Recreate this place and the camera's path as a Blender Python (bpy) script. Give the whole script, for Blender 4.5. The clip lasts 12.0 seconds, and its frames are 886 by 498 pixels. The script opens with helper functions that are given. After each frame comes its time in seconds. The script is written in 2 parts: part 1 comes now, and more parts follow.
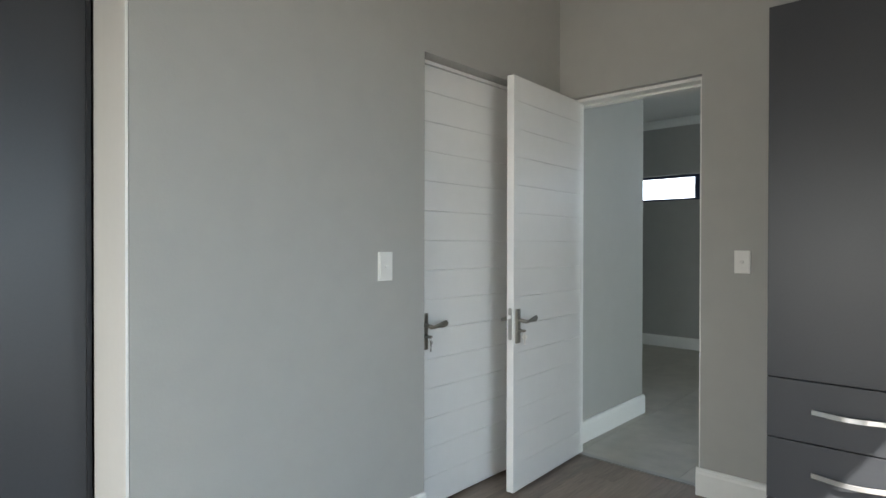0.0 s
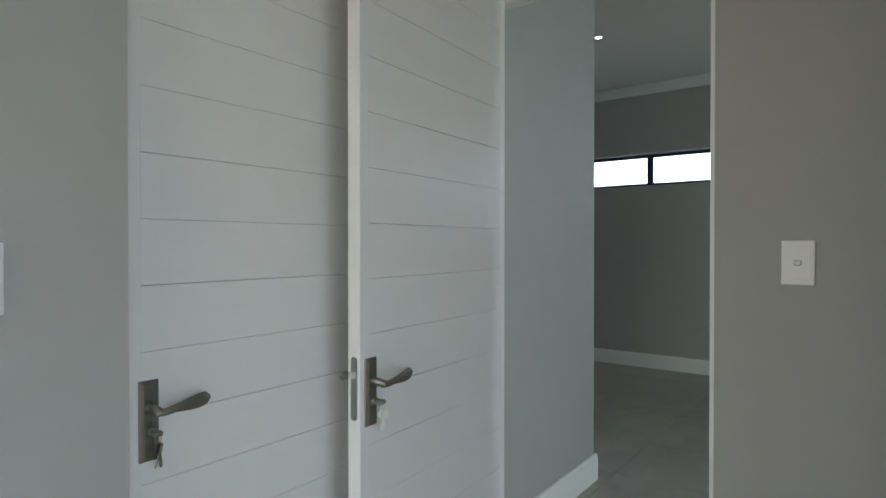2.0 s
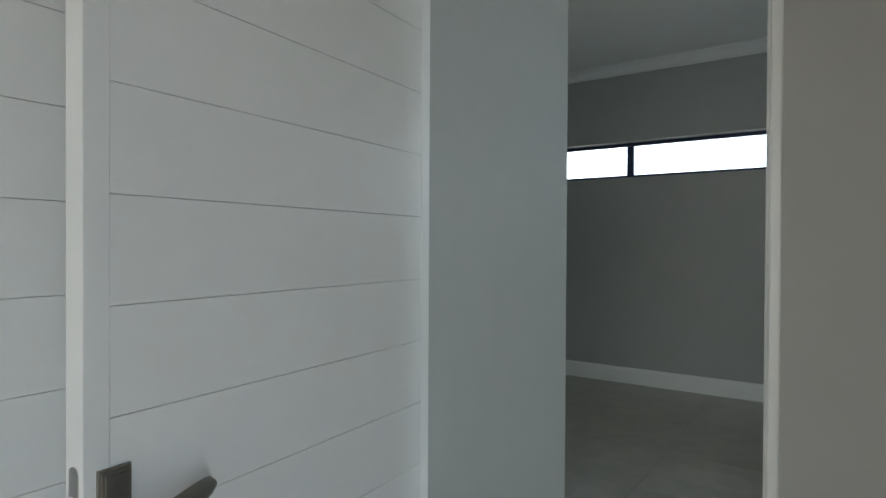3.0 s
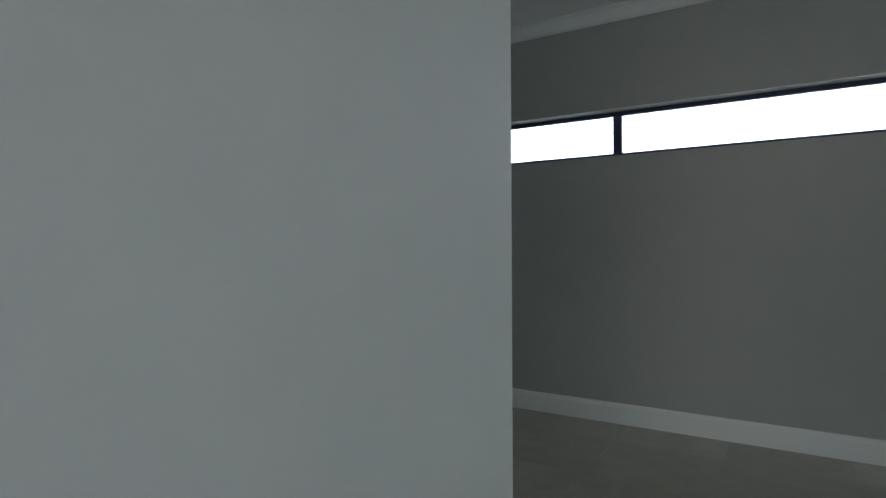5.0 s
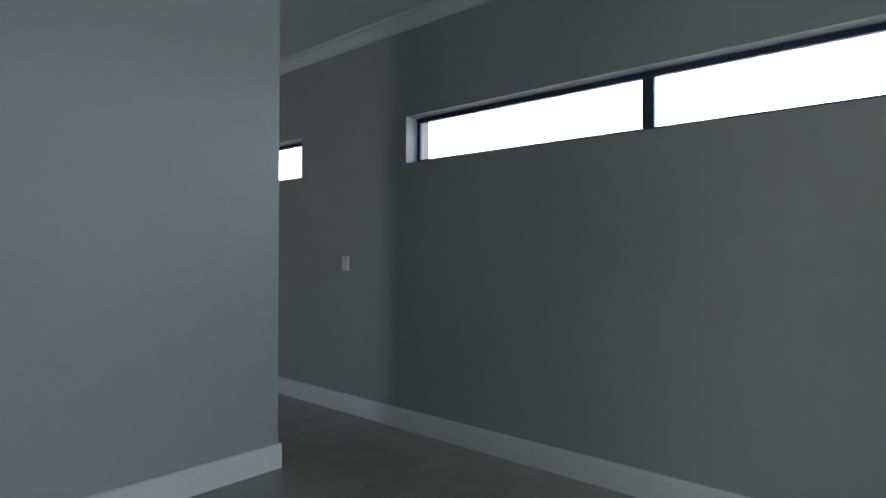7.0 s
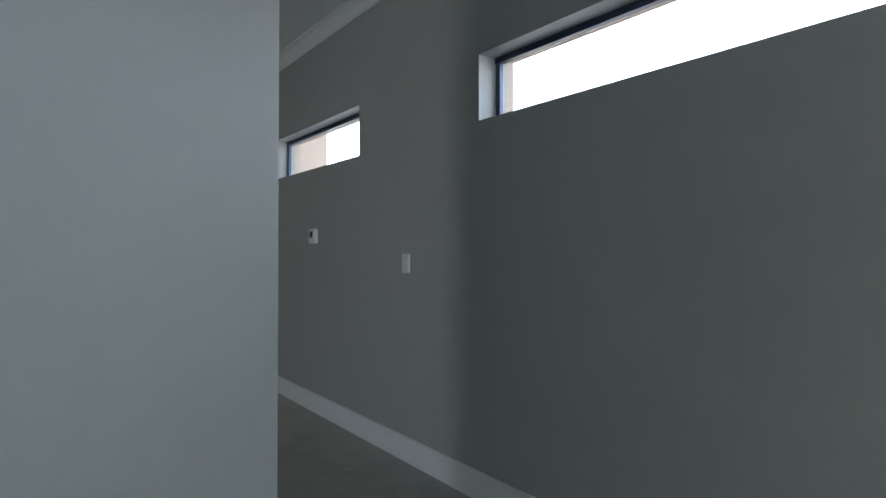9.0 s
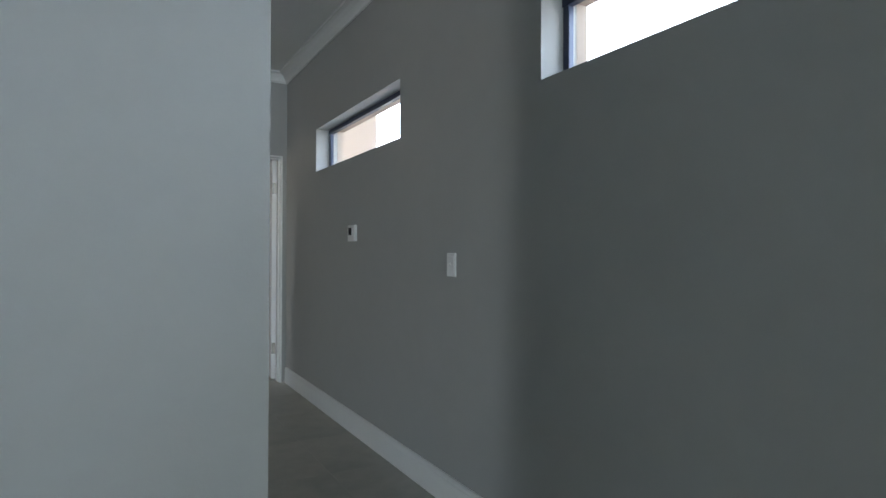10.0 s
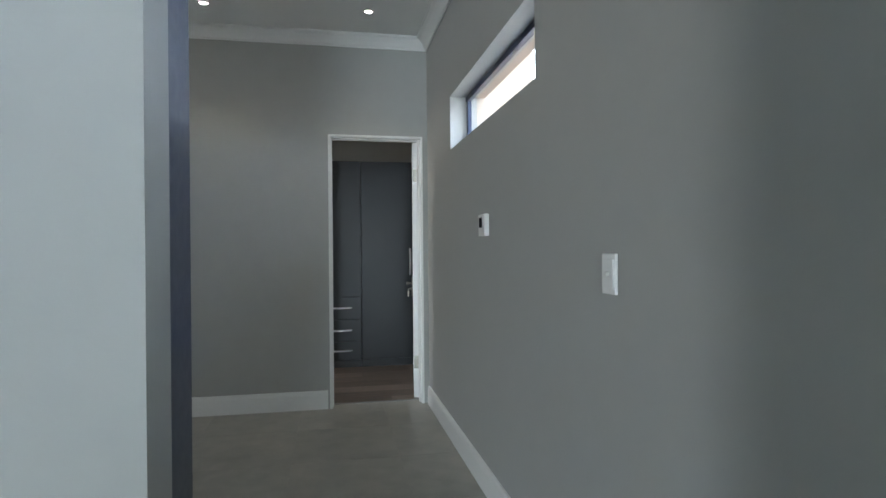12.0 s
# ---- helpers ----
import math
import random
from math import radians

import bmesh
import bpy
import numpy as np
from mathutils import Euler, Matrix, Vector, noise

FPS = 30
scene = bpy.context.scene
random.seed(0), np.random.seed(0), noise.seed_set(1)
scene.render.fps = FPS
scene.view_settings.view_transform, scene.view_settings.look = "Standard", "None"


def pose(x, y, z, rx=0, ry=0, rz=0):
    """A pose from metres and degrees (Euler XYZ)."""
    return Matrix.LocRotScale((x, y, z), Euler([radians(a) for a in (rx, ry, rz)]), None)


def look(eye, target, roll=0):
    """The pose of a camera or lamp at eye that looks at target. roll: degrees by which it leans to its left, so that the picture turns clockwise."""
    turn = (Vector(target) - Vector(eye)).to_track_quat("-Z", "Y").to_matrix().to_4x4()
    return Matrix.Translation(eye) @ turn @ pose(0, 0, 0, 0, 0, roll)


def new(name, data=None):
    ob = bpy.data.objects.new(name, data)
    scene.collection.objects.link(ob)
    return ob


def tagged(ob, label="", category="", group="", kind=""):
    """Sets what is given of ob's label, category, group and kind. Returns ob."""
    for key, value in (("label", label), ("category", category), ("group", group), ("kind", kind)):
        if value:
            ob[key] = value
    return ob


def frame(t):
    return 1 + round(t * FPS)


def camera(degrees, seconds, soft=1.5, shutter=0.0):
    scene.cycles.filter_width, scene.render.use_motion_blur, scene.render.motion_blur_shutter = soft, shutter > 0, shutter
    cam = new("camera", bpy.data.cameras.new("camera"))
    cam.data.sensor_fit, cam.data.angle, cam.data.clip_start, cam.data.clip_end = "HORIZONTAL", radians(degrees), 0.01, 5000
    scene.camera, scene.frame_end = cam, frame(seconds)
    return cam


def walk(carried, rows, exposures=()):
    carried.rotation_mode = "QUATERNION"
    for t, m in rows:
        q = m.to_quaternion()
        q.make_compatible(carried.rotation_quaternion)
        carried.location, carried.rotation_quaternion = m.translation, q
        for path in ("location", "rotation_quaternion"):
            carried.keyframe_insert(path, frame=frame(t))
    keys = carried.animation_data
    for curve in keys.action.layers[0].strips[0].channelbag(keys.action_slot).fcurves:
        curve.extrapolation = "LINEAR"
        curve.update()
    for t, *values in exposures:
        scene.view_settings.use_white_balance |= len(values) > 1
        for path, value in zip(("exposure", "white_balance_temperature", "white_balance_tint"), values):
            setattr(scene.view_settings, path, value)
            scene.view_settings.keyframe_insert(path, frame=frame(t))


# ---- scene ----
cam = camera(75.1, 12.0, soft=1.5)
PATH = [
    (0, (1.821, -2.893, 1.248), (0.462, -1.426, 1.233), 0.1),
    (0.5, (1.634, -2.598, 1.25), (0.312, -1.096, 1.232), 0.1),
    (1, (1.46, -2.272, 1.238), (0.181, -0.734, 1.217), 0.1),
    (1.5, (1.304, -1.927, 1.224), (0.06, -0.362, 1.204), 0.1),
    (2, (1.157, -1.576, 1.214), (-0.044, 0.023, 1.197), 0.0),
    (2.5, (1.018, -1.224, 1.207), (-0.147, 0.401, 1.19), 0.2),
    (3, (0.881, -0.884, 1.207), (-0.251, 0.765, 1.188), 0.3),
    (3.2, (0.824, -0.747, 1.208), (-0.3, 0.907, 1.192), 0.1),
    (4.8, (0.488, 0.193, 1.187), (-0.592, 1.876, 1.18), -0.4),
    (5, (0.467, 0.286, 1.187), (-0.608, 1.973, 1.179), -0.3),
    (5.5, (0.442, 0.555, 1.182), (-0.644, 2.235, 1.181), -0.3),
    (6, (0.489, 0.85, 1.179), (-0.656, 2.49, 1.187), -0.3),
    (6.5, (0.537, 1.182, 1.19), (-0.701, 2.752, 1.197), 0.2),
    (7, (0.49, 1.403, 1.191), (-0.828, 2.907, 1.202), 0.2),
    (8.8, (-0.068, 2.29, 1.157), (-1.648, 3.512, 1.174), -0.1),
    (9, (-0.158, 2.407, 1.159), (-1.77, 3.591, 1.175), 0.1),
    (9.5, (-0.379, 2.615, 1.163), (-2.054, 3.707, 1.174), -0.1),
    (10, (-0.613, 2.813, 1.153), (-2.351, 3.803, 1.171), 0.2),
    (10.5, (-0.851, 3.02, 1.163), (-2.655, 3.883, 1.166), -0.1),
    (11, (-1.078, 3.182, 1.168), (-2.94, 3.913, 1.169), -0.3),
    (11.5, (-1.292, 3.314, 1.175), (-3.207, 3.893, 1.174), -0.4),
    (12, (-1.48, 3.435, 1.174), (-3.444, 3.814, 1.174), -0.5),
]
walk(cam, [(t, look(eye, target, roll)) for t, eye, target, roll in PATH],
     exposures=[(0, 2.5, 6500, 8), (0.5, 2.36, 6500, 7.5), (1, 2.31, 6500, 7), (2, 2.28, 6450, 6), (3.2, 2.22, 6400, 7), (5, 2.3, 6350, 9), (7, 2.48, 6050, 9),
                (9.5, 3.0, 6120, 10), (10.5, 3.3, 6200, 10), (12, 3.82, 6200, 9)])

# ---- world, sun, sky light in the openings, added warm fill ----
SUN = Vector((-1.0, 1.0, -1.4)).normalized()          # the way the sunlight travels
world = bpy.data.worlds.new("world")
scene.world = world
world.use_nodes = True
sky = world.node_tree.nodes.new("ShaderNodeTexSky")
sky.sky_type, sky.sun_disc = "NISHITA", False
sky.sun_elevation, sky.sun_rotation = math.asin(-SUN.z), math.atan2(-SUN.x, -SUN.y)
world.node_tree.links.new(sky.outputs[0], world.node_tree.nodes["Background"].inputs[0])
world.node_tree.nodes["Background"].inputs[1].default_value = 0.05

sun = new("sun", bpy.data.lights.new("sun", "SUN"))
sun.data.energy, sun.data.angle, sun.data.color = 3.4, radians(0.5), (1.0, 0.94, 0.86)
sun.matrix_world = look((0, 0, 0), SUN)


def sky_light(name, eye, target, width, height, watts, color=(0.86, 0.93, 1.0), spread=180):
    lamp = new(name, bpy.data.lights.new(name, "AREA"))
    lamp.data.shape, lamp.data.size, lamp.data.size_y = "RECTANGLE", width, height
    lamp.data.energy, lamp.data.color, lamp.data.spread = watts, color, radians(spread)
    lamp.matrix_world = look(eye, target)
    return lamp


sky_light("sky_light_bedroom_south", (0.8, -4.86, 1.05), (0.4, 0, -2.4), 1.9, 1.8, 6.6, (0.97, 0.96, 0.91), 125)
sky_light("sky_light_bedroom_east", (2.82, -2.1, 1.1), (0, -2.1, -0.9), 1.4, 1.8, 4.0, (0.66, 0.84, 1.0), 125)
sky_light("sky_light_living", (10.98, 1.6, 1.2), (0, 1.6, 1.0), 2.6, 2.2, 48, (0.77, 0.915, 1.0))
sky_light("sky_light_lounge", (-3.1, -1.48, 1.2), (-3.05, 3, 1.0), 1.15, 2.2, 0.68, (0.88, 0.94, 1.0), 95)
# Warm fill added to brighten the far bedroom; its source is unseen.
sky_light("fill_light_far_bedroom", (-6.95, 0.98, 1.2), (-6.5, 3.6, 0.0), 0.9, 1.6, 1.15, (1.0, 0.86, 0.70), 140)


# ---- materials ----
def material(name, color, rough=0.5, metal=0.0, vary=0.06, grain=40.0, blotch=1.3, bump=0.02, bump_scale=220.0,
             streak=None, per_piece=0.0, gloss=0.5):
    """Paint, metal or stone with blotches and grain in colour and roughness, and a fine relief."""
    m = bpy.data.materials.new(name)
    m.use_nodes = True
    n, link = m.node_tree.nodes, m.node_tree.links.new
    b = n["Principled BSDF"]
    b.inputs["Metallic"].default_value = metal
    b.inputs["Specular IOR Level"].default_value = gloss
    co = n.new("ShaderNodeTexCoord")
    mp = n.new("ShaderNodeMapping")
    link(co.outputs["Object"], mp.inputs[0])
    if streak:
        mp.inputs["Scale"].default_value = streak
    big, small = n.new("ShaderNodeTexNoise"), n.new("ShaderNodeTexNoise")
    big.inputs["Scale"].default_value, small.inputs["Scale"].default_value = blotch, grain
    big.inputs["Detail"].default_value = small.inputs["Detail"].default_value = 4
    add = n.new("ShaderNodeMath")
    add.operation = "ADD"
    for k, t in enumerate((big, small)):
        link(mp.outputs[0], t.inputs["Vector"])
        link(t.outputs[0], add.inputs[k])
    total = add
    if per_piece:
        info, mul, add2 = n.new("ShaderNodeObjectInfo"), n.new("ShaderNodeMath"), n.new("ShaderNodeMath")
        mul.operation, add2.operation = "MULTIPLY_ADD", "ADD"
        link(info.outputs["Random"], mul.inputs[0])
        mul.inputs[1].default_value, mul.inputs[2].default_value = per_piece, -per_piece / 2
        link(add.outputs[0], add2.inputs[0])
        link(mul.outputs[0], add2.inputs[1])
        total = add2
        off = n.new("ShaderNodeVectorMath")
        off.operation = "MULTIPLY_ADD"
        comb = n.new("ShaderNodeCombineXYZ")
        for k in range(3):
            link(info.outputs["Random"], comb.inputs[k])
        link(comb.outputs[0], off.inputs[0])
        off.inputs[1].default_value = (17, 31, 11)
        link(co.outputs["Object"], off.inputs[2])
        link(off.outputs[0], mp.inputs[0])
    ramp = n.new("ShaderNodeMapRange")
    ramp.inputs[1].default_value, ramp.inputs[2].default_value = 0.5, 1.5
    ramp.inputs[3].default_value, ramp.inputs[4].default_value = 1 - vary, 1 + vary
    ramp.clamp = False
    link(total.outputs[0], ramp.inputs[0])
    mix = n.new("ShaderNodeVectorMath")
    mix.operation = "SCALE"
    mix.inputs[0].default_value = color
    link(ramp.outputs[0], mix.inputs["Scale"])
    link(mix.outputs[0], b.inputs["Base Color"])
    rr = n.new("ShaderNodeMapRange")
    rr.inputs[1].default_value, rr.inputs[2].default_value = 0.5, 1.5
    rr.inputs[3].default_value, rr.inputs[4].default_value = max(0.03, rough - 0.06), min(1, rough + 0.06)
    link(add.outputs[0], rr.inputs[0])
    link(rr.outputs[0], b.inputs["Roughness"])
    if bump:
        fine, bp = n.new("ShaderNodeTexNoise"), n.new("ShaderNodeBump")
        fine.inputs["Scale"].default_value = bump_scale
        link(mp.outputs[0], fine.inputs["Vector"])
        link(fine.outputs[0], bp.inputs["Height"])
        bp.inputs["Strength"].default_value, bp.inputs["Distance"].default_value = 0.25, bump * 0.1
        link(bp.outputs[0], b.inputs["Normal"])
    return m


PAINT = material("grey_wall_paint", (0.37, 0.37, 0.352), 0.58, vary=0.05, grain=9, blotch=0.8, bump=0.012, bump_scale=90, gloss=0.38)
CEIL = material("white_ceiling_paint", (0.74, 0.74, 0.72), 0.7, vary=0.03, bump=0.008)
TRIM = material("white_gloss_trim", (0.76, 0.76, 0.74), 0.37, vary=0.03, bump=0.006)
DOOR = material("white_door_paint", (0.74, 0.74, 0.73), 0.36, vary=0.03, grain=14, bump=0.006, streak=(1, 1, 1))
CHAR = material("charcoal_melamine", (0.037, 0.040, 0.046), 0.33, vary=0.08, grain=120, bump=0.01, bump_scale=500, gloss=0.35)
SEAM = material("dark_gap", (0.012, 0.012, 0.013), 0.8, bump=0)
CHROME = material("polished_chrome", (0.84, 0.84, 0.85), 0.30, metal=1.0, vary=0.03, bump=0)
BRONZE = material("dark_pewter_metal", (0.29, 0.275, 0.245), 0.38, metal=0.9, vary=0.12, bump=0.01)
STEEL = material("brushed_steel", (0.38, 0.375, 0.36), 0.38, metal=1.0, vary=0.06, bump=0.01)
BRASS = material("worn_nickel_key", (0.86, 0.84, 0.79), 0.36, metal=0.5, vary=0.1, bump=0)
PLASTIC = material("white_switch_plastic", (0.72, 0.715, 0.695), 0.37, vary=0.02, bump=0)
SCREEN = material("dark_display", (0.02, 0.022, 0.025), 0.12, vary=0.1, bump=0)
# Dark navy, its blue lifted a little to paint in flare on the frames.
ALU = material("dark_navy_aluminium", (0.030, 0.041, 0.080), 0.34, metal=0.2, vary=0.08, bump=0.006)
STONE = material("grey_porcelain_tile", (0.36, 0.345, 0.305), 0.36, vary=0.26, grain=9, blotch=2.4, bump=0.004, per_piece=0.2)
GROUT = material("grey_grout", (0.335, 0.321, 0.285), 0.6, vary=0.1, bump=0.02)
WOOD = material("grey_brown_laminate", (0.175, 0.138, 0.112), 0.42, vary=0.48, grain=16, blotch=4, bump=0.012, bump_scale=60,
                streak=(7, 0.6, 1), per_piece=0.7)
PLASTER = material("beige_outside_plaster", (0.50, 0.415, 0.345), 0.85, vary=0.06, bump=0.08, bump_scale=120)
PAVE = material("pale_ground", (0.34, 0.31, 0.27), 0.9, vary=0.15, blotch=0.4)
GLASS = bpy.data.materials.new("clear_glass")
GLASS.use_nodes = True
g = GLASS.node_tree.nodes["Principled BSDF"]
g.inputs["Transmission Weight"].default_value, g.inputs["Roughness"].default_value, g.inputs["IOR"].default_value = 1, 0.0, 1.02
LAMP = bpy.data.materials.new("lamp_glow")
LAMP.use_nodes = True
e = LAMP.node_tree.nodes["Principled BSDF"]
e.inputs["Emission Color"].default_value, e.inputs["Emission Strength"].default_value = (1.0, 0.97, 0.92, 1), 4.0


# ---- building helpers ----
def part(name, bm, mat, parent=None, label=""):
    me = bpy.data.meshes.new(name)
    bm.to_mesh(me)
    bm.free()
    me.materials.append(mat)
    ob = new(name, me)
    if parent is not None:
        ob.parent = parent
    if label:
        ob["label"] = label
    return ob


def smooth(ob):
    for p in ob.data.polygons:
        p.use_smooth = True
    return ob


def box(x0, x1, y0, y1, z0, z1, bevel=0.0, bm=None):
    one = bmesh.new()
    vs = [one.verts.new((x, y, z)) for z in (z0, z1) for y in (y0, y1) for x in (x0, x1)]
    for q in ((0, 2, 3, 1), (4, 5, 7, 6), (0, 1, 5, 4), (2, 6, 7, 3), (0, 4, 6, 2), (1, 3, 7, 5)):
        one.faces.new([vs[k] for k in q])
    if bevel:
        bmesh.ops.bevel(one, geom=one.edges[:], offset=bevel, segments=2, affect="EDGES", profile=0.6)
    if bm is None:
        return one
    me = bpy.data.meshes.new("tmp")
    one.to_mesh(me)
    one.free()
    bm.from_mesh(me)
    bpy.data.meshes.remove(me)
    return bm


def tube(points, radii, sides=12, flat=1.0):
    """A tube along points; flat squeezes it upright to make a blade."""
    bm = bmesh.new()
    rings = []
    for k, p in enumerate(points):
        p = Vector(p)
        a = Vector(points[max(k - 1, 0)])
        b = Vector(points[min(k + 1, len(points) - 1)])
        way = (b - a).normalized()
        side = way.cross(Vector((0, 0, 1)))
        side = side.normalized() if side.length > 1e-4 else Vector((1, 0, 0))
        up = side.cross(way)
        r = radii[k]
        ra, rb = r if isinstance(r, tuple) else (r, r * flat)
        rings.append([bm.verts.new(p + side * ra * math.cos(2 * math.pi * s / sides) + up * rb * math.sin(2 * math.pi * s / sides))
                      for s in range(sides)])
    for a, b in zip(rings, rings[1:]):
        for s in range(sides):
            bm.faces.new((a[s], a[(s + 1) % sides], b[(s + 1) % sides], b[s]))
    bm.faces.new(rings[0][::-1])
    bm.faces.new(rings[-1])
    bmesh.ops.recalc_face_normals(bm, faces=bm.faces[:])
    return bm


def prism(outline, a, b, axis="y"):
    """An outline of (across, z) pairs drawn out from a to b along an axis."""
    bm = bmesh.new()
    put = (lambda u, z, w: (u, w, z)) if axis == "y" else (lambda u, z, w: (w, u, z))
    lo = [bm.verts.new(put(u, z, a)) for u, z in outline]
    hi = [bm.verts.new(put(u, z, b)) for u, z in outline]
    for k in range(len(outline)):
        j = (k + 1) % len(outline)
        bm.faces.new((lo[k], lo[j], hi[j], hi[k]))
    bm.faces.new(lo[::-1])
    bm.faces.new(hi)
    bmesh.ops.recalc_face_normals(bm, faces=bm.faces[:])
    return bm


def structure(ob, label, category):
    return tagged(ob, label, category, kind="structure")


def wall(name, along, a, b, front, back, top, holes=(), mat=None, label="light grey painted plaster wall"):
    """A wall along x or y from a to b between two planes, with holes (a, b, z0, z1) through it."""
    us = sorted({a, b, *[h[0] for h in holes], *[h[1] for h in holes]})
    zs = sorted({0.0, top, *[h[2] for h in holes], *[h[3] for h in holes]})

    def solid(i, j):
        if not (0 <= i < len(us) - 1 and 0 <= j < len(zs) - 1):
            return False
        u, z = (us[i] + us[i + 1]) / 2, (zs[j] + zs[j + 1]) / 2
        return not any(h[0] < u < h[1] and h[2] < z < h[3] for h in holes)

    bm = bmesh.new()
    grid = {}

    def v(i, j, w):
        if (i, j, w) not in grid:
            u, z = us[i], zs[j]
            grid[i, j, w] = bm.verts.new((u, w, z) if along == "x" else (w, u, z))
        return grid[i, j, w]

    for i in range(len(us) - 1):
        for j in range(len(zs) - 1):
            if not solid(i, j):
                continue
            for w in (front, back):
                bm.faces.new((v(i, j, w), v(i + 1, j, w), v(i + 1, j + 1, w), v(i, j + 1, w)))
            for di, dj, p, q in ((-1, 0, (i, j), (i, j + 1)), (1, 0, (i + 1, j), (i + 1, j + 1)),
                                 (0, -1, (i, j), (i + 1, j)), (0, 1, (i, j + 1), (i + 1, j + 1))):
                if not solid(i + di, j + dj):
                    bm.faces.new((v(*p, front), v(*q, front), v(*q, back), v(*p, back)))
    bmesh.ops.recalc_face_normals(bm, faces=bm.faces[:])
    return structure(part(name, bm, mat or PAINT), label, "wall")


# ---- walls ----
H = 2.77
wall("wall_bedroom_west", "y", -2.280, 0.09, 0.0, -0.16, H, [(-1.05, -0.26, 0.0, 2.115)], label="light grey wall with a recessed door opening")
wall("wall_bedroom_niche_end", "x", -0.9, -0.162, -2.280, -2.13, H)
# Thin white facing added over the grey wall's end, to brighten it.
structure(part("wall_end_bright_facing", box(-0.285, -0.001, -2.290, -2.281, 0.0, H, 0.0015), TRIM), "thin white facing added to brighten the wall end beside the niche cupboard", "wall")
wall("wall_bedroom_niche_back", "y", -4.9, -2.13, -0.9, -1.05, H)
wall("wall_bedroom_north", "x", -0.16, 3.3, 0.09, 0.25, H, [(0.018, 0.812, 0.0, 2.10)], label="light grey wall with a doorway to the hall")
wall("wall_bedroom_south", "x", -0.9, 2.85, -4.9, -5.1, H, [(0.4, 2.6, 0.0, 2.1)])
wall("wall_bedroom_east", "y", -5.1, 0.09, 2.85, 3.0, H, [(-2.7, -1.5, 0.0, 2.545)], label="light grey wall with a wide glazed opening")
wall("wall_hall_west", "y", 0.25, 1.256, 0.0, -0.15, H, label="light grey plaster wall of the hall beside the doorway")
wall("wall_recess_south", "x", -2.288, -0.15, 1.256, 1.10, H)
wall("wall_pier", "y", 1.10, 3.197, -2.288, -2.405, H, label="light grey plaster wall ending in an outside corner")
wall("wall_hall_north", "x", -5.97, 11.2, 4.158, 4.33, H, [(-2.257, 3.8, 1.79, 2.105), (-4.955, -3.452, 1.786, 2.112)],
     label="light grey wall in shade with two strip windows")
wall("wall_hall_north_outer", "x", -5.97, 11.2, 4.331, 4.382, 2.92, [(-2.257, 3.8, 1.79, 2.105), (-4.955, -3.452, 1.786, 2.112)], PLASTER,
     "pale beige plastered outer skin of the window wall")
wall("wall_hall_end", "y", -1.7, 4.75, -5.83, -5.97, H, [(3.412, 4.12, 0.0, 2.03)], label="light grey end wall with a door opening beside the corner")
wall("wall_lounge_south", "x", -5.83, -2.30, -1.5, -1.7, H, [(-3.7, -2.5, 0.0, 2.3)])
wall("wall_lounge_east", "y", -1.5, 1.10, -2.30, -2.44, H)
wall("wall_living_east", "y", 0.25, 4.158, 11.0, 11.2, H, [(0.3, 2.9, 0.0, 2.3)])
wall("wall_living_south", "x", 3.3, 11.0, 0.25, 0.12, H)
wall("wall_far_bedroom_north", "x", -8.2, -5.97, 4.75, 4.9, H)
wall("wall_far_bedroom_west", "y", 0.8, 4.75, -8.0, -8.2, H)
wall("wall_far_bedroom_south", "x", -8.0, -5.97, 0.95, 0.8, H, [(-7.9, -6.5, 0.4, 2.1)])
wall("wall_bathroom_south", "x", -2.3, -0.9, -1.5, -1.65, H)


def ceiling(name, x0, x1, y0, y1):
    return structure(part(name, box(x0, x1, y0, y1, H, H + 0.14), CEIL), "smooth white painted ceiling", "ceiling")


# Runs on past the south wall: an added, unseen overhang that blocks sun.
ceiling("ceiling_bedroom_and_sun_block", -1.05, 3.0, -7.6, 0.185)
ceiling("ceiling_hall", -5.97, 11.2, 0.185, 4.329)
ceiling("ceiling_far_bedroom", -8.2, -5.97, 0.8, 4.9)
# Oversized beyond the lounge walls, an unseen slab to keep sunlight out.
ceiling("ceiling_lounge_and_sun_block", -7.0, -1.05, -4.6, 0.185)

# cornice in the hall: a stepped cove
COVE = [(0.0, 0.0), (0.012, 0.0), (0.012, 0.012), (0.022, 0.02), (0.035, 0.04), (0.058, 0.062), (0.075, 0.07), (0.085, 0.07), (0.085, 0.086), (0.0, 0.086)]


def cornice(axis, a, b, face, sign):
    bm = prism([(face + sign * u, H - 0.087 + z) for u, z in COVE], a, b, "x" if axis == "x" else "y")
    return structure(part("cornice", bm, CEIL), "white moulded cornice between wall and ceiling", "cornice")


cornice("x", -5.83, 11.0, 4.157, -1)
cornice("y", -1.5, 4.157, -5.829, 1)
cornice("y", 1.257, 3.197, -2.287, 1)
cornice("y", 0.25, 1.256, 0.001, 1)

# ---- skirting boards ----
SK = [(0.0, 0.0), (0.016, 0.0), (0.016, 0.108), (0.013, 0.118), (0.013, 0.126), (0.008, 0.134), (0.0, 0.136)]


def skirting(axis, a, b, face, sign):
    bm = prism([(face + sign * u, z + 0.001) for u, z in SK], a, b, axis)
    return structure(part("baseboard", bm, TRIM), "white painted skirting board with a stepped top edge", "baseboard")


skirting("x", -5.80, 11.0, 4.157, -1)
skirting("y", -1.5, 3.40, -5.829, 1)
skirting("y", 0.26, 1.272, 0.001, 1)
skirting("x", -2.27, 0.001, 1.257, 1)
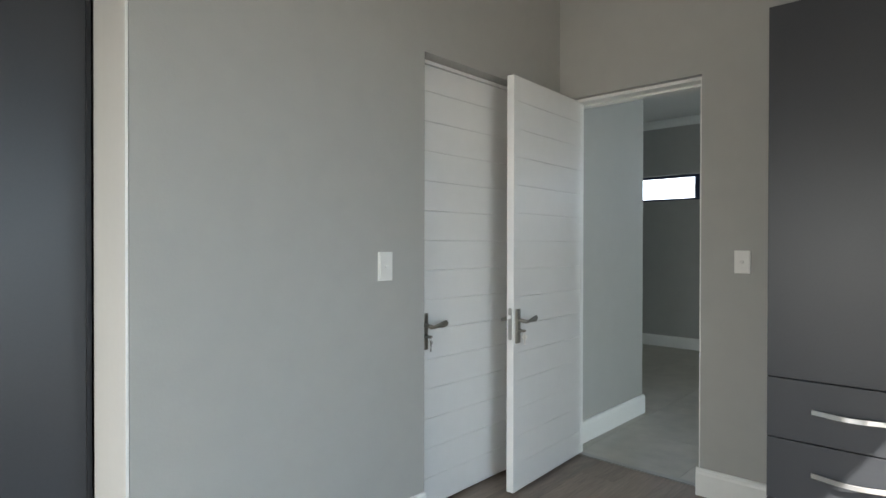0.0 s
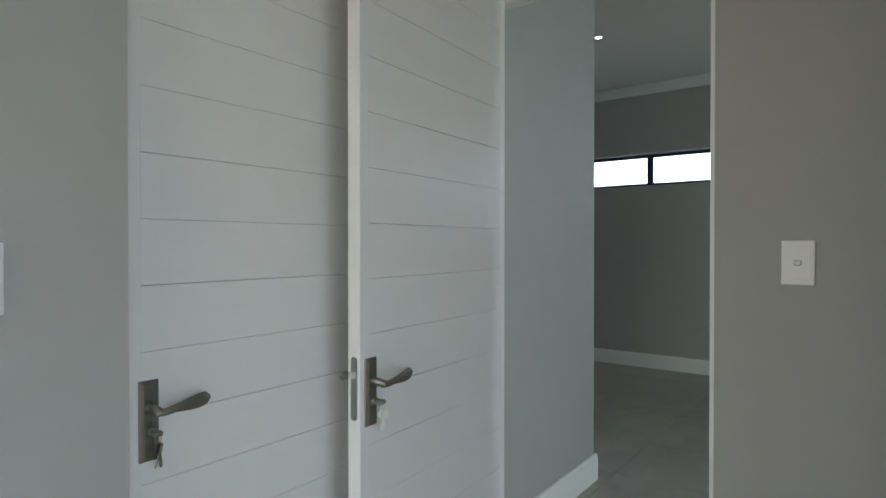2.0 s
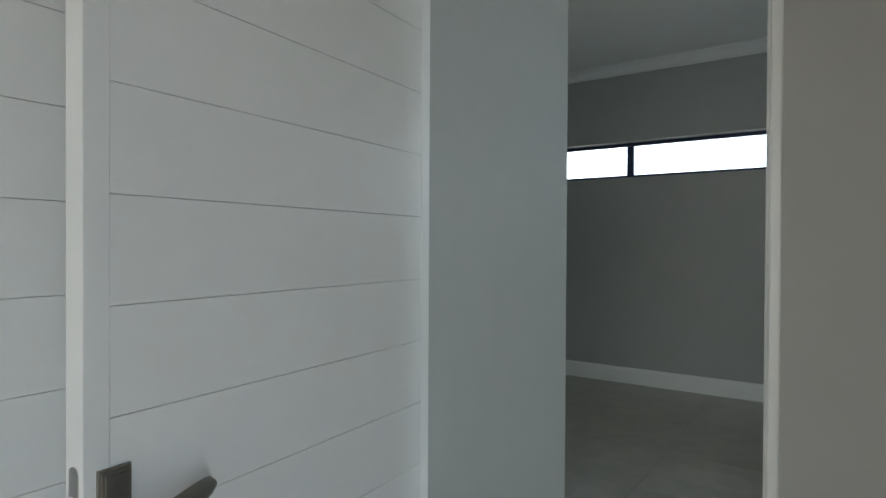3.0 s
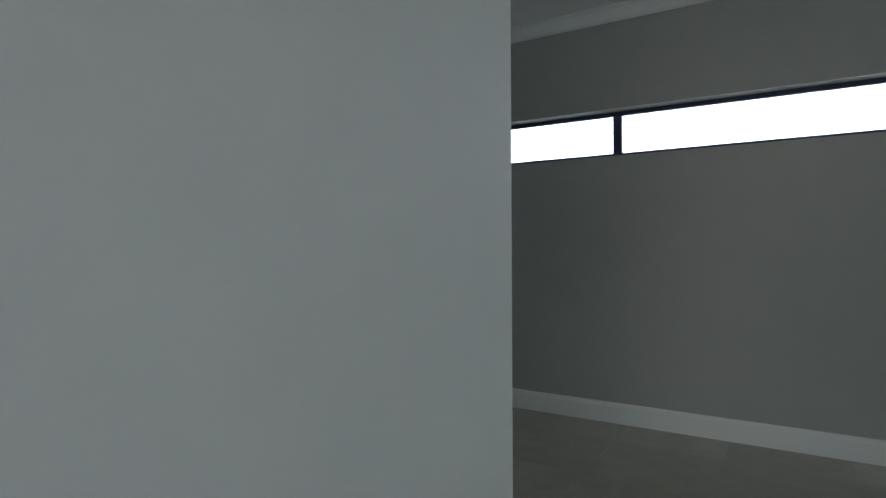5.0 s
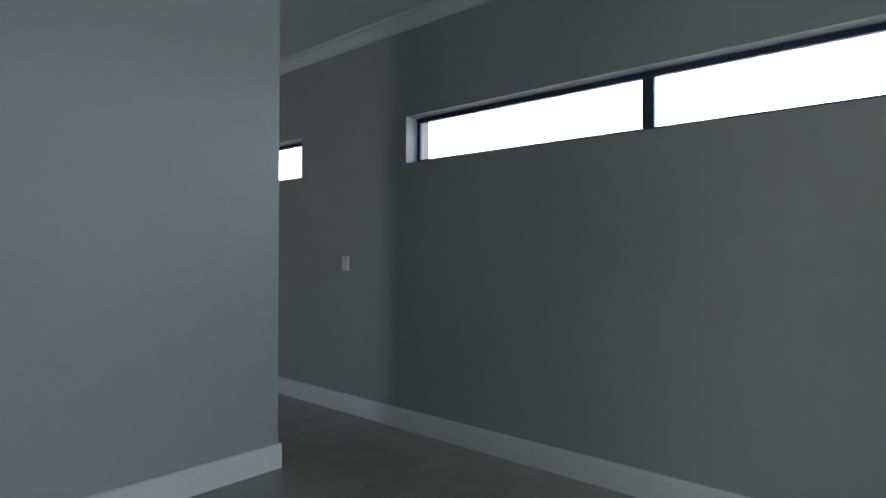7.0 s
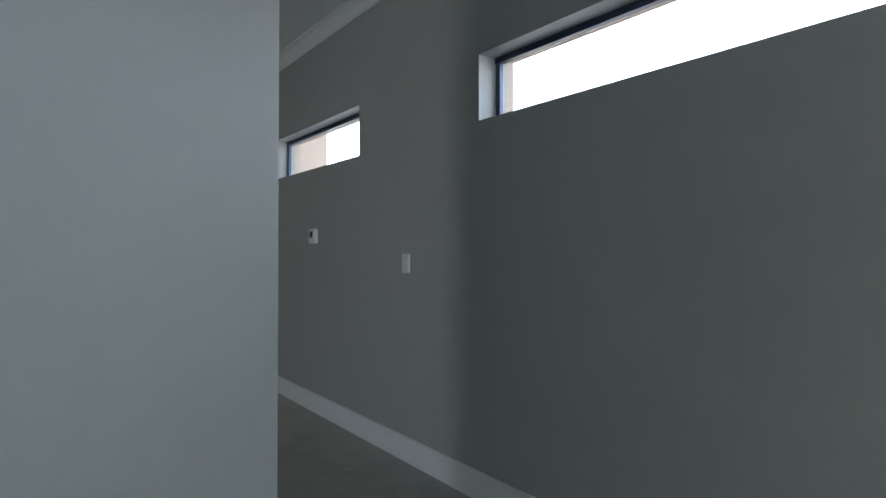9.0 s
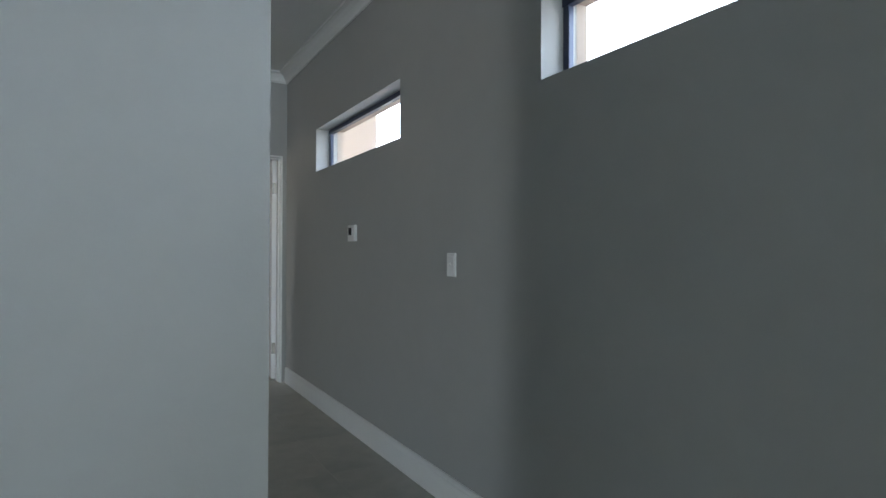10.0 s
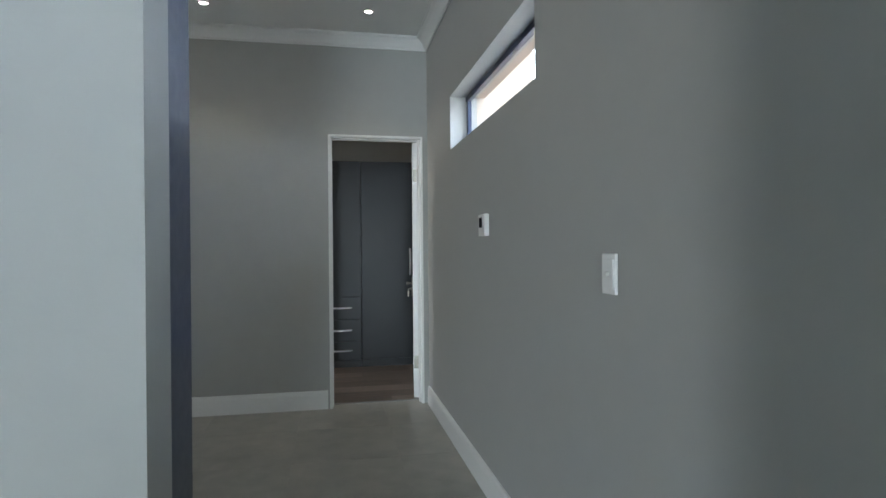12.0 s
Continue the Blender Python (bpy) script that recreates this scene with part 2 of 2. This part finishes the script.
skirting("y", 1.274, 3.213, -2.287, 1)
skirting("x", -2.403, -2.287, 3.198, 1)
skirting("y", -2.29, -1.052, 0.001, 1)
skirting("x", 0.796, 1.243, 0.089, -1)
skirting("y", 0.0895, 0.124, 0.811, -1)

# ---- door frames ----
def door_frame(name, along, a, b, y0, y1, top, stop_y0, stop_y1, parent_label):
    """Jambs and head (0.04 m) lining an opening, with a stop."""
    root = structure(new(name), parent_label, "door frame")

    def bar(nm, u0, u1, w0, w1, z0, z1, bev=0.003, mat=TRIM):
        bm = box(u0, u1, w0, w1, z0, z1, bev) if along == "x" else box(w0, w1, u0, u1, z0, z1, bev)
        return part(nm, bm, mat, root)

    t = 0.018
    bar("jamb", a, a + t, y0, y1, 0.0, top)
    bar("jamb", b - t, b, y0, y1, 0.0, top)
    bar("head", a + t, b - t, y0, y1, top - t, top)
    s = 0.012
    bar("stop", a + t, a + t + s, stop_y0, stop_y1, 0.0, top - t)
    bar("stop", b - t - s, b - t, stop_y0, stop_y1, 0.0, top - t)
    bar("stop", a + t + s, b - t - s, stop_y0, stop_y1, top - t - s, top - t)
    return root, bar


fr, bar = door_frame("door_frame_1", "x", 0.019, 0.811, 0.125, 0.256, 2.099, 0.198, 0.256, "white painted timber door frame")
bar("seal", 0.7875, 0.793, 0.1925, 0.1975, 0.0, 2.07, 0, SEAM)
bar("strike_plate", 0.7915, 0.7935, 0.158, 0.186, 0.772, 0.934, 0.0008, STEEL)
door_frame("door_frame_2", "y", -1.049, -0.261, -0.158, -0.072, 2.114, -0.158, -0.124, "white painted door frame set back in the wall")
door_frame("door_frame_3", "y", 3.413, 4.119, -5.968, -5.815, 2.029, -5.90, -5.86, "white painted door frame in the end wall")
thr = structure(part("threshold", box(0.02, 0.81, 0.168, 0.206, 0.0, 0.007, 0.002), STEEL), "thin grey metal threshold strip", "threshold")
structure(part("threshold", box(-5.955, -5.925, 3.43, 4.10, 0.0, 0.006, 0.002), STEEL), "thin grey metal threshold strip", "threshold")


# ---- doors: built along local x from the hinge, front face at y = 0, thickness behind ----
def lever_set(door, x, front, flip, keys):
    """Back plate, lever, cylinder and keys on one face. flip = 1 outwards along -y, -1 along +y. The lever points to -x."""
    def oy(v):
        return front - flip * v
    lo, hi = sorted((oy(0.0), oy(0.005)))
    plate = part("back_plate", box(x - 0.021, x + 0.021, lo, hi, 0.762, 0.933, 0.0015), BRONZE, door, "dark pewter back plate")
    lo, hi = sorted((oy(0.005), oy(0.0075)))
    part("raised_panel", box(x - 0.0175, x + 0.0175, lo, hi, 0.766, 0.929, 0.001), BRONZE, plate)
    lo, hi = sorted((oy(0.0075), oy(0.0095)))
    part("raised_panel", box(x - 0.0135, x + 0.0135, lo, hi, 0.770, 0.925, 0.0008), BRONZE, plate)
    smooth(part("spindle_rose", tube([(x, oy(0.008), 0.877), (x, oy(0.020), 0.877), (x, oy(0.05), 0.874)], [0.012, 0.0095, 0.009], 16), BRONZE, plate))
    plate.location.z = -0.006
    # the lever: a round neck that dips, then sweeps up and out into a flat paddle
    pts, rad = [], []
    for k in range(17):
        s = k / 16
        rise = -0.0015 * math.sin(math.pi * min(1.0, s / 0.3)) + 0.010 * max(0.0, (s - 0.12) / 0.88)
        pts.append((x + 0.007 - 0.119 * s, oy(0.047 + 0.007 * math.sin(s * 3.1)), 0.873 + rise))
        grow = min(1.0, max(0.0, (s - 0.25) / 0.5))
        tall = 0.0078 + 0.0078 * grow * grow * (3 - 2 * grow)
        if s > 0.86:
            tall *= math.sqrt(max(0.12, 1 - ((s - 0.86) / 0.15) ** 2))
        rad.append((0.0080 - 0.0035 * grow, tall))
    smooth(part("lever", tube(pts, rad, 16), BRONZE, plate, "curved dark pewter lever with a flat paddle end"))
    smooth(part("cylinder", tube([(x, oy(0.008), 0.826), (x, oy(0.018), 0.826), (x, oy(0.021), 0.826)], [0.0115, 0.011, 0.0085], 16), BRONZE, plate))
    if keys:
        kx = x + 0.001
        smooth(part("key_head", box(kx - 0.012, kx + 0.010, *sorted((oy(0.021), oy(0.046))), 0.821, 0.832, 0.0045), BRONZE, plate, "dark key head in the lock"))
        ring = bmesh.new()
        for k in range(20):
            a0, a1 = 2 * math.pi * k / 20, 2 * math.pi * (k + 1) / 20
            vs = [ring.verts.new((rr * math.cos(a), yy, rr * math.sin(a))) for a in (a0, a1) for rr, yy in ((0.0095, 0.0), (0.0083, -0.001), (0.0071, 0.0), (0.0083, 0.001))]
            for q in range(4):
                ring.faces.new((vs[q], vs[(q + 1) % 4], vs[4 + (q + 1) % 4], vs[4 + q]))
        bmesh.ops.remove_doubles(ring, verts=ring.verts[:], dist=1e-5)
        bmesh.ops.recalc_face_normals(ring, faces=ring.faces[:])
        hoop = smooth(part("key_ring", ring, BRASS if keys == "bright" else BRONZE, plate))
        hoop.matrix_basis = Matrix.Translation((kx - 0.004, oy(0.038), 0.814)) @ Matrix.Rotation(0.35, 4, "Z")
        for d, tilt in ((0.0, 0.12), (0.006, -0.30)):
            bm = bmesh.new()
            head = bmesh.ops.create_cone(bm, cap_ends=True, segments=18, radius1=0.0118, radius2=0.0118, depth=0.0024)
            bmesh.ops.transform(bm, matrix=Matrix.Translation((0, 0, -0.013)) @ Matrix.Rotation(math.pi / 2, 4, "X"), verts=head["verts"])
            box(-0.0042, 0.0042, -0.0012, 0.0012, -0.052, -0.023, 0.0009, bm)
            for zz in (-0.047, -0.041, -0.034):
                box(0.0040, 0.0058, -0.001, 0.001, zz - 0.002, zz + 0.002, 0.0, bm)
            k = part("key", bm, BRASS if keys == "bright" else BRONZE, plate, "hanging bright nickel key" if keys == "bright" else "dark hanging key")
            k.matrix_basis = Matrix.Translation((kx - 0.004 - d, oy(0.038 + d), 0.808)) @ Matrix.Rotation(tilt, 4, "Y") @ Matrix.Rotation((-0.55 if keys == "bright" else 0.6) + 50 * d, 4, "Z")


def plank_door(name, m, width, top, label, handle_from_edge, keys_front, keys_back, both=True, latch=True, hinges=False):
    """A leaf of horizontal boards with V joints between two stiles."""
    root = structure(new(name), label, "door")
    t = 0.04
    st = 0.032
    part("stile", box(0, st, 0, t, 0.012, top, 0.0015), DOOR, root)
    part("stile", box(width - st, width, 0, t, 0.012, top, 0.0015), DOOR, root)
    joints = [0.14 * k for k in range(1, 15)]
    edges = [0.012] + [j + 0.007 for j in joints if j + 0.007 < top - 0.05] + [top]
    for z0, z1 in zip(edges, edges[1:]):
        bm = box(st, width - st, 0.0008, t - 0.0008, z0 + 0.0004, z1 - 0.0004, 0.0013)
        part("board", bm, DOOR, root)
    x = width - handle_from_edge
    lever_set(root, x, 0.0, 1, keys_front)
    if both:
        lever_set(root, x, t, -1, keys_back)
    if latch:
        arc = [(0.02 + 0.0105 * math.cos(a), (0.923 if a < math.pi else 0.783) + 0.0105 * math.sin(a)) for a in [math.pi * k / 8 for k in range(9)] + [math.pi * (1 + k / 8) + 1e-6 for k in range(9)]]
        pl = part("latch_plate", prism(arc, width - 0.0005, width + 0.0015, "x"), STEEL, root, "brushed steel latch plate")
        part("latch_bolt", box(width + 0.001, width + 0.011, 0.013, 0.026, 0.880, 0.897, 0.002), CHROME, pl)
        part("dead_bolt", box(width + 0.001, width + 0.003, 0.014, 0.026, 0.810, 0.835, 0.0006), STEEL, pl)
    if hinges:
        for zz in (0.24, 1.70):
            part("hinge", box(-0.003, 0.0, 0.003, 0.037, zz, zz + 0.1, 0.001), BRONZE, root, "dull grey hinge plate")
    root.matrix_world = m
    return root


def leaf_pose(hinge, latch):
    """x runs from the hinge to the latch, y to its left."""
    d = (Vector(latch) - Vector(hinge)).normalized()
    return Matrix(((d.x, -d.y, 0, hinge[0]), (d.y, d.x, 0, hinge[1]), (0, 0, 1, 0), (0, 0, 0, 1)))


# The open leaf: hinged by the corner, standing into the bedroom. Its back face looks to the room.
plank_door("door_1", leaf_pose((0.058, 0.198), (0.098, -0.5625)), 0.762, 2.091,
           "white plank door standing wide open into the bedroom", 0.036, "", "bright")
# The closed leaf beyond it, in the west wall, hinged at the corner end.
plank_door("door_2", leaf_pose((-0.110, -0.285), (-0.110, -1.026)), 0.741, 2.09,
           "white plank door, closed, set back in the wall", 0.046, "", "dark", both=True, latch=False)


# ---- light switches and the wall intercom ----
def switch(name, m, tall, wide, label):
    root = tagged(new(name), label, "light switch", "light switches")
    bm = box(-wide / 2, wide / 2, -0.009, 0.0, -tall / 2, tall / 2, 0.0035)
    plate = part("cover_plate", bm, PLASTIC, root)
    part("inner_panel", box(-wide / 2 + 0.007, wide / 2 - 0.007, -0.0122, -0.0085, -tall / 2 + 0.016, tall / 2 - 0.016, 0.001), PLASTIC, root)
    smooth(part("rocker", box(-0.0085, 0.0085, -0.0175, -0.0095, -0.0070, 0.0070, 0.0038), PLASTIC, root))
    root.matrix_world = m
    return root


switch("light_switch", pose(0.001, -1.289, 1.157, 0, 0, 90), 0.12, 0.076, "white single-rocker light switch on the grey bedroom wall")
switch("light_switch", pose(1.004, 0.089, 1.168), 0.11, 0.072, "white single-rocker light switch between doorway and cupboard")
switch("light_switch", pose(-2.885, 4.157, 1.105), 0.108, 0.074, "white single-rocker light switch on the shaded hall wall")

ic = tagged(new("thermostat"), "small white wall control with a dark display", "wall control")
part("housing", box(-0.055, 0.055, -0.024, 0.0, -0.052, 0.052, 0.004), PLASTIC, ic)
part("display", box(-0.038, 0.016, -0.0255, -0.0235, -0.012, 0.036, 0.001), SCREEN, ic, "dark display")
part("button", box(0.026, 0.042, -0.0265, -0.0235, 0.016, 0.028, 0.001), PLASTIC, ic)
part("button", box(0.026, 0.042, -0.0265, -0.0235, -0.006, 0.006, 0.001), PLASTIC, ic)
ic.matrix_world = pose(-4.135, 4.157, 1.286)


# ---- downlights ----
def downlight(x, y):
    root = tagged(new("downlight"), "small round recessed downlight, lit, in the white ceiling", "downlight", "downlights")
    bm = bmesh.new()
    n = 24
    prof = [(0.023, -0.001), (0.026, -0.006), (0.034, -0.005), (0.036, 0.0)]
    rings = [[bm.verts.new((r * math.cos(2 * math.pi * k / n), r * math.sin(2 * math.pi * k / n), z)) for k in range(n)] for r, z in prof]
    for a, b in zip(rings, rings[1:]):
        for k in range(n):
            bm.faces.new((a[k], a[(k + 1) % n], b[(k + 1) % n], b[k]))
    smooth(part("trim_ring", bm, BRONZE, root))
    bm = bmesh.new()
    bmesh.ops.create_circle(bm, cap_ends=True, segments=n, radius=0.0235)
    for f in bm.faces:
        f.normal_flip()
    for v in bm.verts:
        v.co.z = -0.003
    part("lens", bm, LAMP, root)
    root.location = (x, y, H - 0.0005)
    return root


for x, y in ((-0.52, 2.60), (0.61, 3.60), (-5.36, 3.69), (-5.40, 2.64)):
    downlight(x, y)
    beam = new("downlight_beam", bpy.data.lights.new("downlight_beam", "SPOT"))
    beam.data.energy, beam.data.color, beam.data.shadow_soft_size = 0.6, (1.0, 0.90, 0.76), 0.02
    beam.data.spot_size, beam.data.spot_blend = radians(88), 0.5
    beam.matrix_world = look((x, y, H - 0.012), (x, y + 0.001, 0))


# ---- strip windows ----
def strip_window(name, x0, x1, z0, z1, mullions, label):
    root = structure(new(name), label, "window")
    ya, yb, w = 4.262, 4.288, 0.030
    part("window_frame", box(x0, x1, ya - 0.006, yb, z1 - w, z1, 0.003), ALU, root)
    part("window_frame", box(x0, x1, ya, yb, z0, z0 + 0.030, 0.003), ALU, root)
    part("window_frame", box(x0, x0 + w, ya, yb, z0 + 0.030, z1 - w, 0.003), ALU, root)
    part("window_frame", box(x1 - w, x1, ya, yb, z0 + 0.030, z1 - w, 0.003), ALU, root)
    for mx in mullions:
        part("mullion", box(mx - 0.03, mx + 0.03, ya - 0.003, yb, z0 + 0.030, z1 - w, 0.003), ALU, root)
    xs = [x0 + w, *mullions, x1 - w]
    for a, b in zip(xs, xs[1:]):
        pane = part("pane", box(a + 0.02, b - 0.02, 4.272, 4.277, z0 + 0.027, z1 - w + 0.002), GLASS, root)
        pane.visible_shadow = False
    return root


strip_window("window_1", -2.256, 3.799, 1.791, 2.104, [-0.645, 0.965, 2.38], "long strip window with a dark navy aluminium frame")
strip_window("window_2", -4.954, -3.453, 1.787, 2.111, [], "short strip window with a dark aluminium frame")


# ---- cupboards ----
def bow_handle(parent, p, length, upright=False):
    """A flat chrome bow: two feet and a gently arched strap. Runs along local x or z, standing out along -y."""
    bm = bmesh.new()
    n = 22
    rows = []
    for k in range(n + 1):
        s = k / n
        out = -0.001 - 0.027 * math.sin(math.pi * s) ** 1.4
        c = (s - 0.5) * length
        w = 0.0085
        q = [(c, out, -w), (c, out, w), (c, out - 0.0035, w), (c, out - 0.0035, -w)]
        rows.append([bm.verts.new((p[0] + (a if not upright else h), p[1] + o, p[2] + (h if not upright else a))) for a, o, h in q])
    for a, b in zip(rows, rows[1:]):
        for k in range(4):
            bm.faces.new((a[k], a[(k + 1) % 4], b[(k + 1) % 4], b[k]))
    bm.faces.new(rows[0])
    bm.faces.new(rows[-1][::-1])
    bmesh.ops.recalc_face_normals(bm, faces=bm.faces[:])
    bmesh.ops.bevel(bm, geom=[e for e in bm.edges if e.calc_face_angle(0) > 1.0], offset=0.0007, segments=1, affect="EDGES")
    return part("handle", bm, CHROME, parent, "satin chrome bow handle")


def cupboard(name, m, width, depth, top, kind, label, splits=(0.31, 0.538, 0.762), swap=False):
    """Local: front face at y = 0 looking to -y, x from 0 to width. kind 'drawers' or 'doors'."""
    root = tagged(new(name), label, "cupboard", "built-in cupboards")
    g = 0.0025
    part("body", box(0.0, width, 0.0215, depth, 0.0, top - 0.004), CHAR, root)
    part("plinth", box(0.002, width - 0.002, 0.012, 0.0205, 0.0, 0.072), CHAR, root)

    def front(nm, x0, x1, z0, z1):
        return part(nm, box(x0 + g, x1 - g, 0.0, 0.018, z0 + g, z1 - g, 0.0015), CHAR, root)

    # Near-black sheet that paints the shade in the slits between fronts.
    part("gap_shade_sheet", box(0.001, width - 0.001, 0.0182, 0.0212, 0.074, top - 0.006), SEAM, root)
    if kind == "drawers":
        zs = [0.075, *splits]
        for z0, z1 in zip(zs, zs[1:]):
            d = front("drawer", 0, width, z0, z1)
            bow_handle(d, (width / 2, 0.0, (z0 + z1) / 2 + 0.003), 0.23)
        d = front("door", 0, width, zs[-1], top)
        bow_handle(d, (width - 0.05 if not swap else 0.05, 0.0, 1.12), 0.23, True)
    elif kind == "single":
        d = front("door", 0, width, 0.075, top)
        bow_handle(d, (width - 0.07, 0, 1.05), 0.27, True)
    else:
        d = front("door", 0, width / 2, 0.075, top)
        bow_handle(d, (width / 2 - 0.05, 0, 1.05), 0.25, True)
        d = front("door", width / 2, width, 0.075, top)
        bow_handle(d, (width / 2 + 0.05, 0, 1.05), 0.25, True)
    root.matrix_world = m
    return root


cupboard("cupboard", pose(1.247, -0.495, 0), 0.52, 0.58, 2.133, "drawers",
         "charcoal built-in cupboard with three drawers under a tall door")
cupboard("cupboard", pose(1.769, -0.495, 0), 1.0, 0.58, 2.133, "doors", "charcoal built-in cupboard with two tall doors")
cupboard("cupboard", pose(-0.288, -3.189, 0, 0, 0, 90), 0.88, 0.55, 2.62, "doors", "tall charcoal built-in cupboard in a wall niche")
cupboard("cupboard", pose(-0.288, -4.091, 0, 0, 0, 90), 0.9, 0.55, 2.62, "doors", "tall charcoal built-in cupboard in a wall niche")
structure(part("trim", box(-0.84, -0.300, -2.308, -2.292, 0.0, 2.62, 0.001), CHAR), "narrow charcoal filler strip beside the niche cupboard", "trim")
# cupboards of the far bedroom, seen through the end door
cupboard("cupboard", pose(-7.30, 3.304, 0, 0, 0, 90), 0.418, 0.6, 2.06, "drawers",
         "charcoal built-in cupboard with drawers, seen through the far doorway", (0.258, 0.48, 0.705), True)
cupboard("cupboard", pose(-7.30, 2.40, 0, 0, 0, 90), 0.90, 0.6, 2.06, "doors", "charcoal built-in cupboard with two tall doors in the far bedroom")
cupboard("cupboard", pose(-7.30, 3.724, 0, 0, 0, 90), 0.56, 0.6, 2.06, "single",
         "charcoal built-in cupboard with one tall door, seen through the far doorway")

# the leaf of the far bedroom door, open against the north wall
plank_door("door_3", leaf_pose((-5.955, 4.098), (-6.64, 4.19)), 0.69, 2.02,
           "white plank door open into the far bedroom", 0.036, "", "bright", both=True, hinges=True)

# the dark frame post behind the pier
structure(part("dark_frame_post", box(-2.545, -2.407, 3.06, 3.195, 0.0, H, 0.003), ALU),
          "full-height dark aluminium frame post behind the wall end", "door frame")

# ---- outside ----
structure(part("ground", box(-300, 300, -300, 300, -0.4, -0.15), PAVE), "pale open ground outside", "ground")
wing = tagged(new("house_wing"), "pale beige plastered wing of the house outside", "building")
part("wall", box(-8.2, -5.66, 4.92, 4.96, -0.15, 4.2), PLASTER, wing)
part("side_wall", box(-5.80, -5.66, 4.387, 4.92, -0.15, 4.2), PLASTER, wing)
part("eave", box(-5.65, 11.2, 4.387, 5.05, 2.74, 2.92, 0.004), PLASTER, wing)
haze = bpy.data.materials.new("bright_hazy_sky")
haze.use_nodes = True
hz = haze.node_tree.nodes["Principled BSDF"]
hz.inputs["Base Color"].default_value = (0, 0, 0, 1)
hz.inputs["Emission Color"].default_value, hz.inputs["Emission Strength"].default_value = (0.70, 0.84, 1.0, 1), 1.2
structure(part("backdrop", box(-150, 150, 80, 81, -0.15, 90), haze), "bright hazy sky beyond the house", "sky")
structure(part("backdrop", box(-151, -150, 8, 80, -0.15, 90), haze), "bright hazy sky beyond the house", "sky")

# ---- floors, piece by piece ----
structure(part("floor_slab", box(-8.2, 11.2, -5.1, 4.9, -0.14, -0.012), GROUT), "grey floor slab under tiles and planks", "floor")
tiles = structure(part("floor_tiles", box(-5.94, 11.0, 0.2, 4.158, -0.012, -0.0035), GROUT), "grey porcelain floor tiles with fine joints", "floor")
tile_meshes = {}


def piece(name, x0, x1, y0, y1, z0, z1, mat, parent, cache):
    key = (round(x1 - x0, 3), round(y1 - y0, 3))
    if key not in cache:
        bm = box(-key[0] / 2, key[0] / 2, -key[1] / 2, key[1] / 2, z0, z1)
        top = [e for e in bm.edges if all(v.co.z > z1 - 1e-6 for v in e.verts)]
        bmesh.ops.bevel(bm, geom=top, offset=0.0004, segments=1, affect="EDGES")
        me = bpy.data.meshes.new(name)
        bm.to_mesh(me)
        bm.free()
        me.materials.append(mat)
        cache[key] = me
    ob = new(name, cache[key])
    ob.location = ((x0 + x1) / 2, (y0 + y1) / 2, 0)
    ob.parent = parent
    return ob


def lay(name, rx, ry, w, l, joint, mat, parent, cache, shift=0.0, inside=None):
    col, x = 0, rx[0]
    while x < rx[1] - 0.01:
        x1 = min(x + w, rx[1])
        y = ry[0] - (shift * col % 1.0) * l
        while y < ry[1] - 0.01:
            a, b = max(y, ry[0]), min(y + l, ry[1])
            if b - a > 0.02 and (inside is None or inside((x + x1) / 2, (a + b) / 2)):
                piece(name, x + joint / 2, x1 - joint / 2, a + joint / 2, b - joint / 2, -0.0035, 0.0, mat, parent, cache)
            y += l
        x, col = x1, col + 1


lay("tile", (-5.94, 11.0), (0.206, 4.158), 0.6, 0.6, 0.0015, STONE, tiles, tile_meshes)
lounge = structure(part("floor_lounge", box(-5.83, -2.41, -1.5, 0.206, -0.012, 0.0), STONE), "grey porcelain floor", "floor")
planks = structure(part("floor_planks", box(-0.9, 2.85, -4.9, 0.168, -0.012, -0.0035), SEAM), "grey-brown laminate plank floor", "floor")
lay("plank", (-0.9, 2.85), (-4.9, 0.168), 0.19, 1.28, 0.0012, WOOD, planks, {}, 0.37)
far_planks = structure(part("floor_planks_far", box(-8.0, -5.955, 0.95, 4.75, -0.012, -0.0035), SEAM), "grey-brown laminate plank floor of the far bedroom", "floor")
lay("plank", (-8.0, -5.955), (0.95, 4.75), 0.19, 1.28, 0.0012, WOOD, far_planks, {}, 0.37)
